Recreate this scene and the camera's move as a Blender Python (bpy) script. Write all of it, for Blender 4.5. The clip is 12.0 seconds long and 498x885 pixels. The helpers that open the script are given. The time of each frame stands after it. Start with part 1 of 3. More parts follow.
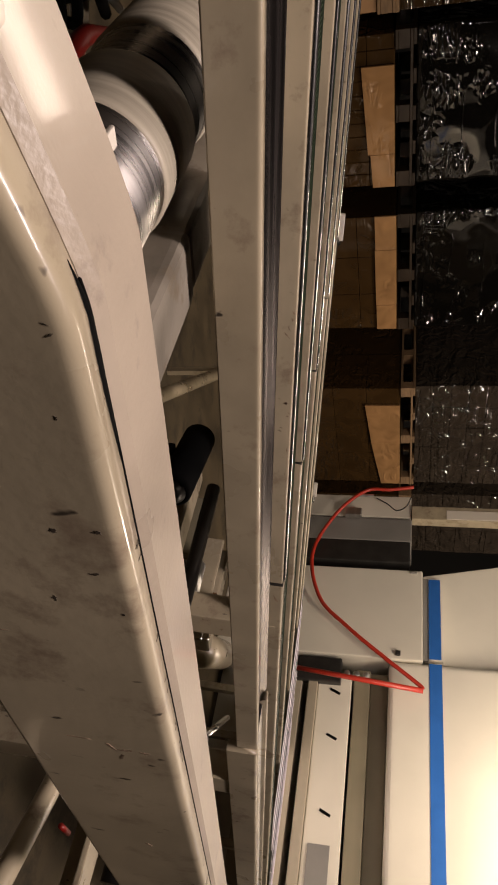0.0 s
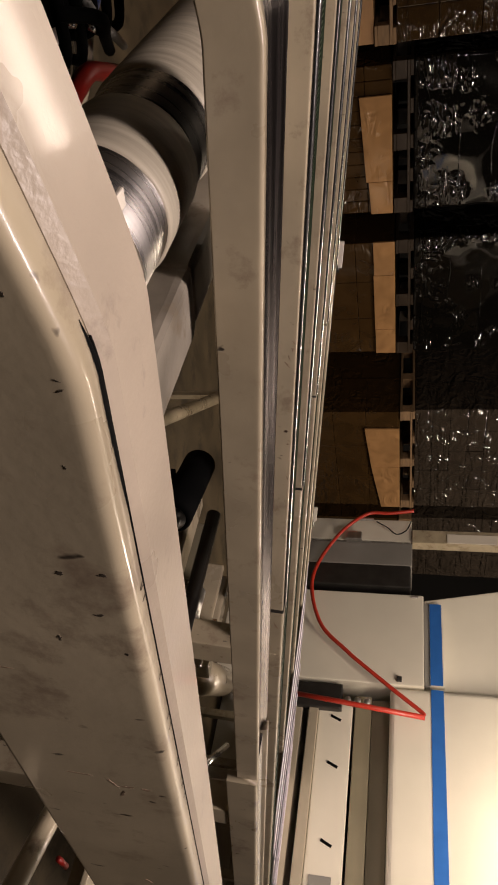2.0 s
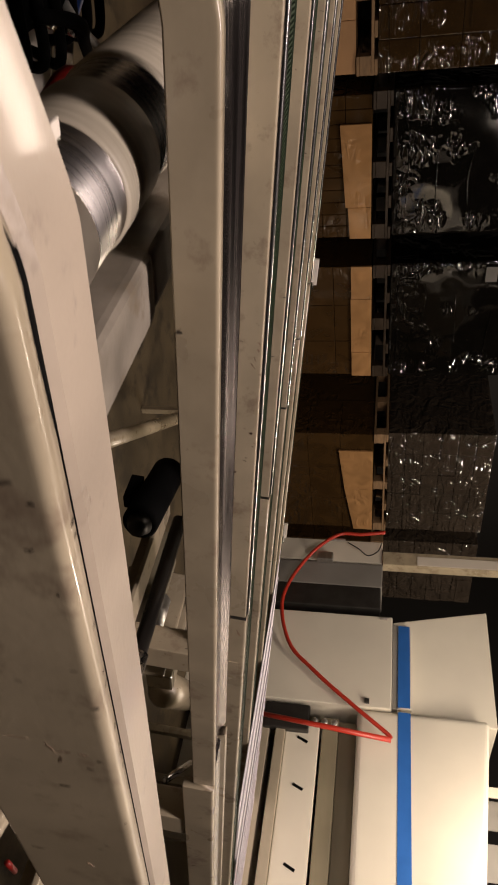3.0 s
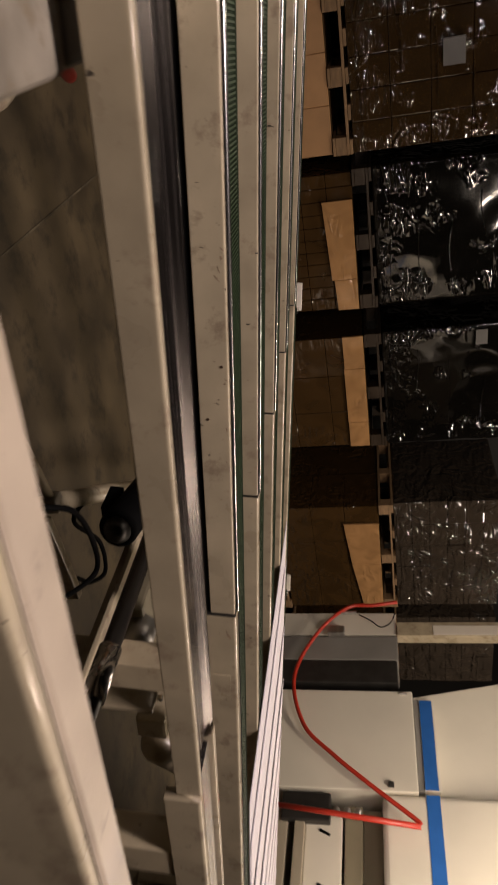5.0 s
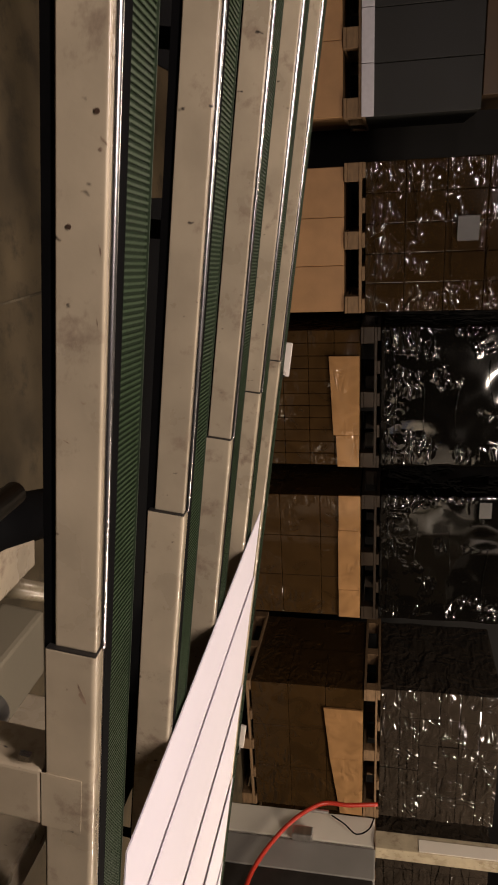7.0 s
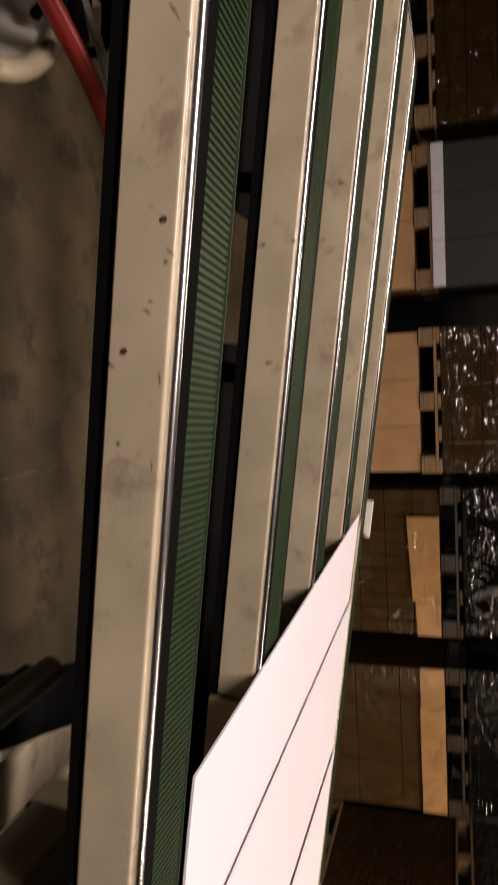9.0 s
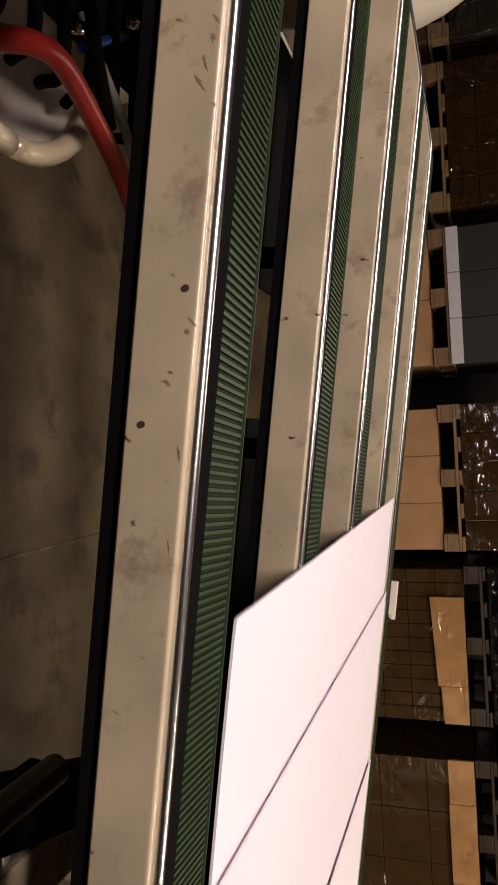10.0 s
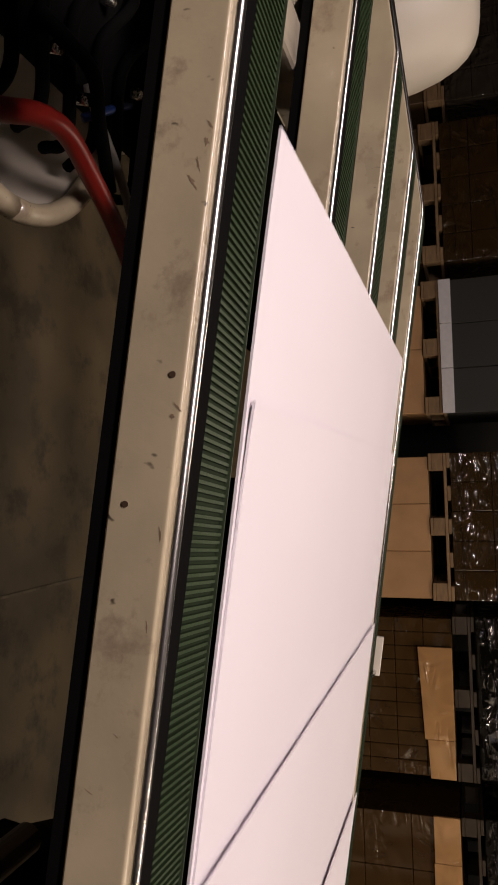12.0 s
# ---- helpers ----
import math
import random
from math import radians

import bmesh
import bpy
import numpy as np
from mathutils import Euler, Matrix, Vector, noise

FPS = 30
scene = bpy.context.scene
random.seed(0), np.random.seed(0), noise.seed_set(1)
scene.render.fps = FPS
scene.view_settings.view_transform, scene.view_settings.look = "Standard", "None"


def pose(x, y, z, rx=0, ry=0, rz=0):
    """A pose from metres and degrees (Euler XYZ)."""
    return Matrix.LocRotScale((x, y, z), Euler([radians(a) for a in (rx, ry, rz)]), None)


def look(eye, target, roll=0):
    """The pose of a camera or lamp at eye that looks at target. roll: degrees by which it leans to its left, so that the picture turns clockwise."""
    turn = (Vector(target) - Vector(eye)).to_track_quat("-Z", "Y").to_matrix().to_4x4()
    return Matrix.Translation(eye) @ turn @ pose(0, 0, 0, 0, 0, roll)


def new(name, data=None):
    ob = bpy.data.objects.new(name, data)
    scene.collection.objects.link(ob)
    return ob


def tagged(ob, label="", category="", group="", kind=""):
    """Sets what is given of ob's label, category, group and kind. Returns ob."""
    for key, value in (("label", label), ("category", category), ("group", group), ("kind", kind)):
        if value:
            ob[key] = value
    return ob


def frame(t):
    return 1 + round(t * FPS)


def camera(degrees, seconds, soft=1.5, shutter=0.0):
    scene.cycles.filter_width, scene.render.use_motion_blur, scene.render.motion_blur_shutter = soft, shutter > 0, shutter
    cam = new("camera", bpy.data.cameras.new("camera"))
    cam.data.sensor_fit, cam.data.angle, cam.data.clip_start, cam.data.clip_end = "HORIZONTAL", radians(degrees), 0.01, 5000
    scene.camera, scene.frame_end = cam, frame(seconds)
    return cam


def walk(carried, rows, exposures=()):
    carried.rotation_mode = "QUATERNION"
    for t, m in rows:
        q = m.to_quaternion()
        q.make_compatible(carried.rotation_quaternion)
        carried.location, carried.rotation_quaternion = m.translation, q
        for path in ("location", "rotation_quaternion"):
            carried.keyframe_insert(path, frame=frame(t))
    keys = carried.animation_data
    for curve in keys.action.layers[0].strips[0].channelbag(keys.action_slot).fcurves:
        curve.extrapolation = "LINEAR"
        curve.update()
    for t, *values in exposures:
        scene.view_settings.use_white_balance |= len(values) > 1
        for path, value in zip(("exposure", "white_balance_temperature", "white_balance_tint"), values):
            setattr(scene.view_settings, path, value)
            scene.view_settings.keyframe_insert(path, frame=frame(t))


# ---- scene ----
cam = camera(39.40, 12.0, soft=1.8, shutter=0.55)
PATH = [
    (0, look((-0.9018, -0.3250, 1.2333), (0.5074, 1.0212, 0.7840), 90.90)),
    (0.5, look((-0.9049, -0.3250, 1.2328), (0.4850, 1.0383, 0.7752), 90.71)),
    (1, look((-0.9099, -0.3250, 1.2335), (0.4806, 1.0399, 0.7820), 90.61)),
    (1.5, look((-0.9128, -0.3240, 1.2339), (0.4587, 1.0614, 0.7872), 90.53)),
    (2, look((-0.9089, -0.3240, 1.2334), (0.4544, 1.0687, 0.7840), 90.49)),
    (2.5, look((-0.9110, -0.3240, 1.2397), (0.4407, 1.0962, 0.8446), 90.53)),
    (4.5, look((-0.7545, -0.4356, 1.2570), (0.5017, 1.0649, 0.8441), 94.99)),
    (5, look((-0.7056, -0.3780, 1.2606), (0.4084, 1.2366, 0.8706), 87.07)),
    (5.5, look((-0.6306, -0.2805, 1.2717), (0.4222, 1.3691, 0.8587), 87.40)),
    (6, look((-0.5235, -0.2290, 1.2617), (0.2615, 1.5899, 0.9867), 87.58)),
    (6.5, look((-0.3675, -0.1940, 1.2637), (0.3209, 1.6549, 0.9352), 90.19)),
    (8.5, look((-0.2904, -0.1440, 1.2380), (0.2637, 1.6955, 0.6819), 88.93)),
    (9, look((-0.2992, -0.0860, 1.2332), (-0.0929, 1.8184, 0.6583), 88.72)),
    (9.5, look((-0.3010, -0.0790, 1.2345), (-0.2363, 1.8355, 0.6595), 88.35)),
    (10, look((-0.2987, -0.0630, 1.2231), (-0.3122, 1.8391, 0.6052), 86.97)),
    (10.5, look((-0.3032, -0.0640, 1.2268), (-0.3315, 1.8410, 0.6183), 87.08)),
    (11, look((-0.3074, -0.0680, 1.2324), (-0.3553, 1.8379, 0.6279), 87.98)),
    (11.5, look((-0.3146, -0.0630, 1.2315), (-0.4534, 1.8365, 0.6211), 87.97)),
    (12, look((-0.3196, -0.0710, 1.2322), (-0.4464, 1.8353, 0.6407), 87.60)),
]
walk(cam, PATH, exposures=[(0, -0.5), (5.0, -0.45), (6.5, -0.2), (8.5, 0.12), (9.5, 0.15), (10.5, 0.0), (12.0, -0.25)])

# ---- world, lamps, exposure ----
world = bpy.data.worlds.new("hall_air")
scene.world = world
world.use_nodes = True
world.node_tree.nodes["Background"].inputs["Color"].default_value = (1.0, 0.82, 0.6, 1)
world.node_tree.nodes["Background"].inputs["Strength"].default_value = 0.0003


def area_lamp(name, eye, target, power, sx, sy, colour):
    data = bpy.data.lights.new(name, "AREA")
    data.shape, data.size, data.size_y, data.energy, data.color = "RECTANGLE", sx, sy, power, colour
    ob = new(name, data)
    ob.matrix_world = look(eye, target)
    return ob


WARM = (1.0, 0.82, 0.66)
area_lamp("hall_lamp_near", (-0.85, -0.58, 3.1), (-0.7, 0.3, 1.0), 80, 1.4, 0.2, (1.0, 0.83, 0.79))
area_lamp("hall_lamp_feeder", (2.0, 0.4, 3.0), (3.1, 1.2, 1.2), 72, 1.2, 0.2, WARM)
area_lamp("machine_lamp", (2.9, 0.7, 2.2), (3.25, 0.7, 1.75), 20, 0.9, 0.06, WARM)
# Unseen fill, added to light the fronts of the pallet row.
area_lamp("aisle_fill", (3.2, 2.3, 4.6), (1.8, 4.9, 0.9), 74, 2.2, 0.16, WARM)
area_lamp("hall_lamp_row", (-0.32, 4.04, 3.6), (-0.87, -0.2, 1.17), 17, 1.0, 0.16, WARM)
# Another added fill, for glints and brightness on the eastern loads.
area_lamp("east_fill", (6.2, 2.0, 4.4), (4.6, 4.9, 1.2), 150, 1.6, 0.16, WARM)

# ---- materials ----


def mat(name, colour, rough=0.5, metal=0.0, vary=0.12, scale=6.0, grain=90.0, bump=0.1, coat=0.0, stain=None, stain_at=0.62, stain_scale=3.0, stretch=(1, 1, 1), spec=0.5, scratch=0.0):
    m = bpy.data.materials.new(name)
    m.use_nodes = True
    nt = m.node_tree
    n, l = nt.nodes, nt.links
    b = n["Principled BSDF"]
    tc = n.new("ShaderNodeTexCoord")
    mp = n.new("ShaderNodeMapping")
    mp.inputs["Scale"].default_value = stretch
    l.new(tc.outputs["Object"], mp.inputs["Vector"])
    big = n.new("ShaderNodeTexNoise")
    big.inputs["Scale"].default_value = scale
    big.inputs["Detail"].default_value = 5
    fine = n.new("ShaderNodeTexNoise")
    fine.inputs["Scale"].default_value = grain
    fine.inputs["Detail"].default_value = 3
    for t in (big, fine):
        l.new(mp.outputs["Vector"], t.inputs["Vector"])
    ramp = n.new("ShaderNodeMapRange")
    ramp.inputs["From Min"].default_value, ramp.inputs["From Max"].default_value = 0.3, 0.7
    ramp.inputs["To Min"].default_value, ramp.inputs["To Max"].default_value = 1 - vary, 1 + vary
    l.new(big.outputs["Fac"], ramp.inputs["Value"])
    info = n.new("ShaderNodeObjectInfo")
    r2 = n.new("ShaderNodeMapRange")
    r2.inputs["To Min"].default_value, r2.inputs["To Max"].default_value = 1 - vary * 0.5, 1 + vary * 0.5
    l.new(info.outputs["Random"], r2.inputs["Value"])
    mul = n.new("ShaderNodeMath")
    mul.operation = "MULTIPLY"
    l.new(ramp.outputs["Result"], mul.inputs[0])
    l.new(r2.outputs["Result"], mul.inputs[1])
    mix = n.new("ShaderNodeMix")
    mix.data_type, mix.blend_type = "RGBA", "MULTIPLY"
    mix.inputs["Factor"].default_value = 1.0
    mix.inputs["A"].default_value = (*colour, 1)
    l.new(mul.outputs["Value"], mix.inputs["B"])
    out = mix.outputs["Result"]
    if stain:
        sn = n.new("ShaderNodeTexNoise")
        sn.inputs["Scale"].default_value, sn.inputs["Detail"].default_value = stain_scale, 8
        sn.inputs["Roughness"].default_value = 0.7
        l.new(mp.outputs["Vector"], sn.inputs["Vector"])
        sr = n.new("ShaderNodeMapRange")
        sr.inputs["From Min"].default_value, sr.inputs["From Max"].default_value = stain_at, stain_at + 0.12
        l.new(sn.outputs["Fac"], sr.inputs["Value"])
        m2 = n.new("ShaderNodeMix")
        m2.data_type = "RGBA"
        l.new(sr.outputs["Result"], m2.inputs["Factor"])
        l.new(out, m2.inputs["A"])
        m2.inputs["B"].default_value = (*stain, 1)
        out = m2.outputs["Result"]
    if scratch:
        sp = n.new("ShaderNodeMapping")
        sp.inputs["Scale"].default_value, sp.inputs["Rotation"].default_value = (0.5, 1.0, 0.28), (0.0, 0.5, 0.2)
        l.new(tc.outputs["Object"], sp.inputs["Vector"])
        sc = n.new("ShaderNodeTexNoise")
        sc.inputs["Scale"].default_value, sc.inputs["Detail"].default_value = 240, 2
        l.new(sp.outputs["Vector"], sc.inputs["Vector"])
        cr = n.new("ShaderNodeMapRange")
        cr.inputs["From Min"].default_value, cr.inputs["From Max"].default_value = scratch, scratch + 0.05
        l.new(sc.outputs["Fac"], cr.inputs["Value"])
        m3 = n.new("ShaderNodeMix")
        m3.data_type = "RGBA"
        l.new(cr.outputs["Result"], m3.inputs["Factor"])
        l.new(out, m3.inputs["A"])
        m3.inputs["B"].default_value = (0.05, 0.04, 0.03, 1)
        out = m3.outputs["Result"]
    l.new(out, b.inputs["Base Color"])
    rr = n.new("ShaderNodeMapRange")
    rr.inputs["To Min"].default_value, rr.inputs["To Max"].default_value = max(0.03, rough - 0.12), min(1, rough + 0.12)
    l.new(big.outputs["Fac"], rr.inputs["Value"])
    l.new(rr.outputs["Result"], b.inputs["Roughness"])
    b.inputs["Metallic"].default_value = metal
    b.inputs["Coat Weight"].default_value = coat
    b.inputs["Coat Roughness"].default_value = 0.08
    b.inputs["Specular IOR Level"].default_value = spec
    bp = n.new("ShaderNodeBump")
    bp.inputs["Strength"].default_value, bp.inputs["Distance"].default_value = bump, 0.002
    l.new(fine.outputs["Fac"], bp.inputs["Height"])
    l.new(bp.outputs["Normal"], b.inputs["Normal"])
    return m


def film_mat(name, colour, height=0.03, gather=0.5):
    """Stretch film: glossy, wound round the load in level creases, gathered at its foot and sides and smooth between."""
    m = bpy.data.materials.new(name)
    m.use_nodes = True
    nt = m.node_tree
    n, l = nt.nodes, nt.links
    b = n["Principled BSDF"]
    tc = n.new("ShaderNodeTexCoord")
    shift = n.new("ShaderNodeNewGeometry")
    mp = n.new("ShaderNodeMapping")
    mp.inputs["Scale"].default_value = (0.7, 1.0, 3.0)
    mp.inputs["Rotation"].default_value = (0.0, 0.06, 0.0)
    l.new(shift.outputs["Position"], mp.inputs["Vector"])
    level = n.new("ShaderNodeTexNoise")
    level.inputs["Scale"].default_value, level.inputs["Detail"].default_value, level.inputs["Distortion"].default_value = 4.6, 1.5, 1.0
    l.new(mp.outputs["Vector"], level.inputs["Vector"])
    curl = n.new("ShaderNodeTexNoise")
    curl.inputs["Scale"].default_value, curl.inputs["Detail"].default_value, curl.inputs["Distortion"].default_value = 4.6, 1.0, 1.4
    mask = n.new("ShaderNodeTexNoise")
    mask.inputs["Scale"].default_value, mask.inputs["Detail"].default_value = 4.5, 2
    for t in (curl, mask):
        l.new(shift.outputs["Position"], t.inputs["Vector"])
    sep = n.new("ShaderNodeSeparateXYZ")
    l.new(tc.outputs["Object"], sep.inputs["Vector"])
    foot = n.new("ShaderNodeMapRange")
    foot.inputs["From Min"].default_value, foot.inputs["From Max"].default_value = 0.0, 0.5
    foot.inputs["To Min"].default_value, foot.inputs["To Max"].default_value = 0.16, 0.0
    l.new(sep.outputs["Z"], foot.inputs["Value"])
    away = n.new("ShaderNodeMath")
    away.operation = "SUBTRACT"
    away.inputs[1].default_value = 0.5
    l.new(sep.outputs["X"], away.inputs[0])
    dist = n.new("ShaderNodeMath")
    dist.operation = "ABSOLUTE"
    l.new(away.outputs["Value"], dist.inputs[0])
    sides = n.new("ShaderNodeMapRange")
    sides.inputs["From Min"].default_value, sides.inputs["From Max"].default_value = 0.28, 0.5
    sides.inputs["To Min"].default_value, sides.inputs["To Max"].default_value = 0.0, 0.14
    l.new(dist.outputs["Value"], sides.inputs["Value"])
    add1 = n.new("ShaderNodeMath")
    l.new(mask.outputs["Fac"], add1.inputs[0])
    l.new(foot.outputs["Result"], add1.inputs[1])
    add2 = n.new("ShaderNodeMath")
    l.new(add1.outputs["Value"], add2.inputs[0])
    l.new(sides.outputs["Result"], add2.inputs[1])
    cut = n.new("ShaderNodeMapRange")
    cut.inputs["From Min"].default_value, cut.inputs["From Max"].default_value = gather, gather + 0.14
    l.new(add2.outputs["Value"], cut.inputs["Value"])
    lean = n.new("ShaderNodeMath")
    lean.operation = "SUBTRACT"
    lean.inputs[1].default_value = 0.5
    l.new(curl.outputs["Fac"], lean.inputs[0])
    ridge = n.new("ShaderNodeMath")
    ridge.operation = "ABSOLUTE"
    l.new(lean.outputs["Value"], ridge.inputs[0])
    lie = n.new("ShaderNodeMath")
    lie.operation = "SUBTRACT"
    lie.inputs[1].default_value = 0.35
    l.new(level.outputs["Fac"], lie.inputs[0])
    both = n.new("ShaderNodeMath")
    both.operation = "MULTIPLY_ADD"
    both.inputs[1].default_value = -1.6
    l.new(ridge.outputs["Value"], both.inputs[0])
    l.new(lie.outputs["Value"], both.inputs[2])
    mul = n.new("ShaderNodeMath")
    mul.operation = "MULTIPLY"
    l.new(both.outputs["Value"], mul.inputs[0])
    l.new(cut.outputs["Result"], mul.inputs[1])
    bp = n.new("ShaderNodeBump")
    bp.inputs["Strength"].default_value, bp.inputs["Distance"].default_value = 1.0, height
    l.new(mul.outputs["Value"], bp.inputs["Height"])
    tone = n.new("ShaderNodeMix")
    tone.data_type = "RGBA"
    tone.inputs["A"].default_value = (*[c * 0.6 for c in colour], 1)
    tone.inputs["B"].default_value = (*[c * 1.4 for c in colour], 1)
    l.new(curl.outputs["Fac"], tone.inputs["Factor"])
    l.new(tone.outputs["Result"], b.inputs["Base Color"])
    b.inputs["Roughness"].default_value = 0.08
    b.inputs["Specular IOR Level"].default_value = 0.8
    l.new(bp.outputs["Normal"], b.inputs["Normal"])
    return m


PLAINPAINT = mat("dull_beige_enamel", (0.36, 0.315, 0.235), 0.45, 0.0, 0.06, 4, 120, 0.05)
PAINT = mat("rail_paint", (0.415, 0.35, 0.238), 0.30, 0.0, 0.16, 13, 200, 0.05, stain=(0.265, 0.205, 0.14), stain_at=0.55, stain_scale=20, scratch=0.715, coat=0.55)
STRIP = mat("worn_pale_strip", (0.44, 0.37, 0.285), 0.32, 0.0, 0.14, 16, 420, 0.10, stain=(0.30, 0.24, 0.19), stain_at=0.58, stain_scale=30, coat=0.3)
STEEL = mat("polished_steel", (0.72, 0.70, 0.68), 0.24, 1.0, 0.10, 14, 60, 0.05, stretch=(0.15, 6, 6))
SLIDE = mat("bare_slide_metal", (0.23, 0.20, 0.195), 0.25, 1.0, 0.22, 8, 60, 0.04, stretch=(0.6, 30, 8))
BLACKSTEEL = mat("blackened_steel", (0.016, 0.014, 0.012), 0.3, 0.3, 0.2, 12, 90, 0.05)
WORNSTEEL = mat("worn_bare_steel", (0.31, 0.275, 0.22), 0.40, 0.15, 0.35, 22, 90, 0.15, stain=(0.20, 0.16, 0.11), stain_at=0.55, stain_scale=26)
CHROME = mat("polished_drum_steel", (0.52, 0.49, 0.46), 0.28, 1.0, 0.12, 10, 80, 0.03, stretch=(0.4, 20, 0.4))
# Darker olive: shade of the recess and below the bed is put into colour.
SHADEDOLIVE = mat("shaded_olive_enamel", (0.20, 0.175, 0.115), 0.5, 0.0, 0.08, 5, 120, 0.05)
# Near-black green that paints the shade between the belt ribs.
VALLEYSHADE = mat("shaded_belt_valley", (0.010, 0.019, 0.007), 0.7, 0.0, 0.15, 30, 200, 0.1, spec=0.2)
BELTLIP = mat("pale_green_belt_lip", (0.030, 0.045, 0.024), 0.5, 0.0, 0.2, 60, 200, 0.1)
JOINT = mat("worn_floor_joint", (0.085, 0.068, 0.042), 0.7, 0.0, 0.4, 6, 60, 0.2, stain=(0.04, 0.03, 0.016), stain_at=0.46, stain_scale=7.0)
SCUFF = mat("dark_scuff", (0.06, 0.047, 0.034), 0.7, 0.0, 0.3, 60, 200, 0.1, spec=0.2)
SMEAR = mat("brown_smear", (0.25, 0.18, 0.12), 0.5, 0.0, 0.3, 80, 200, 0.1)
BRUSHED = mat("brushed_steel", (0.58, 0.56, 0.53), 0.42, 1.0, 0.14, 10, 80, 0.10, stretch=(4, 0.4, 4))
BLACK = mat("black_rubber", (0.003, 0.003, 0.003), 0.8, 0.0, 0.2, 20, 120, 0.1, spec=0.05)
RUSTY = mat("rusty_steel", (0.075, 0.045, 0.028), 0.6, 0.3, 0.2, 40, 100, 0.1)
DARKRED = mat("dark_red_hose", (0.25, 0.012, 0.008), 0.4, 0.0, 0.1, 12, 100, 0.05)
WORNBAND = mat("worn_pale_band", (0.36, 0.32, 0.245), 0.42, 0.0, 0.25, 30, 120, 0.15, stretch=(0.3, 6, 0.3))
GREEN = mat("green_belt", (0.022, 0.041, 0.015), 0.45, 0.0, 0.12, 25, 400, 0.15)
PAPER = mat("white_board", (0.77, 0.725, 0.775), 0.6, 0.0, 0.02, 3, 300, 0.02)
CONCRETE = mat("concrete_floor", (0.056, 0.041, 0.021), 0.6, 0.0, 0.45, 3.2, 60, 0.2, stain=(0.030, 0.022, 0.011), stain_at=0.50, stain_scale=5.0)
CREAM = mat("cream_enamel", (0.66, 0.62, 0.52), 0.38, 0.0, 0.04, 3, 200, 0.04)
GREYPAINT = mat("grey_enamel", (0.22, 0.21, 0.19), 0.45, 0.0, 0.08, 5, 120, 0.06)
DARKMETAL = mat("dark_steel", (0.05, 0.047, 0.043), 0.4, 0.6, 0.2, 12, 90, 0.1)
WOOD = mat("pallet_wood", (0.21, 0.13, 0.065), 0.75, 0.0, 0.22, 12, 70, 0.25, stretch=(1, 4, 4))
KRAFT = mat("kraft_board", (0.40, 0.225, 0.10), 0.55, 0.0, 0.14, 5, 40, 0.35, coat=0.3)
# Kraft with about a sixth of kraft_board's base colour.
KRAFTDARK = mat("dark_brown_kraft", (0.068, 0.038, 0.016), 0.55, 0.0, 0.22, 5, 60, 0.15)
FILM = film_mat("stretch_film_over_dark_goods", (0.0035, 0.0030, 0.0024), 0.03, 0.595)
FILMBROWN = film_mat("stretch_film_over_brown_cartons", (0.034, 0.019, 0.007), 0.03, 0.54)
FILMGREY = film_mat("stretch_film_over_grey_cartons", (0.036, 0.028, 0.021), 0.035, 0.42)
FILMKRAFT = film_mat("stretch_film_over_pale_kraft", (0.36, 0.20, 0.085), 0.02, 0.62)
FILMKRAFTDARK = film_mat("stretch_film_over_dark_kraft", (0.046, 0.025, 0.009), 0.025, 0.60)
SLATE = mat("dark_grey_board", (0.014, 0.014, 0.0118), 0.6, 0.0, 0.1, 4, 100, 0.05)
WHITEBOARD = mat("pale_board_edges", (0.62, 0.60, 0.64), 0.7, 0.0, 0.06, 30, 100, 0.1)
BLUE = mat("blue_tape", (0.02, 0.12, 0.42), 0.5, 0.0, 0.08, 12, 150, 0.05)
RED = mat("red_hose", (0.42, 0.03, 0.015), 0.35, 0.0, 0.08, 12, 100, 0.03)
BLUEHOSE = mat("blue_hose", (0.02, 0.05, 0.22), 0.35, 0.0, 0.08, 12, 100, 0.03)
WALL = mat("hall_wall", (0.007, 0.006, 0.005), 0.8, 0.0, 0.15, 1.5, 30, 0.1)
WHITEPLASTIC = mat("white_plastic", (0.72, 0.66, 0.56), 0.45, 0.0, 0.03, 4, 120, 0.03)
WOODDARK = mat("dark_pallet_wood", (0.028, 0.018, 0.010), 0.4, 0.0, 0.25, 12, 70, 0.25)
LABELPAPER = mat("label_under_film", (0.11, 0.105, 0.10), 0.4, 0.0, 0.1, 8, 80, 0.1)

# ---- mesh helpers ----


def part(name, bm, material, parent=None, label="", m=None, smooth=False):
    me = bpy.data.meshes.new(name)
    bmesh.ops.recalc_face_normals(bm, faces=bm.faces)
    bm.to_mesh(me)
    bm.free()
    me.materials.append(material)
    if smooth:
        for p in me.polygons:
            p.use_smooth = True
    ob = new(name, me)
    if parent:
        ob.parent = parent
    if m:
        ob.matrix_local = m
    if label:
        ob["label"] = label
    return ob


def thing(name, m, label, category, group="", kind=""):
    ob = new(name)
    ob.matrix_world = m
    return tagged(ob, label, category, group, kind)


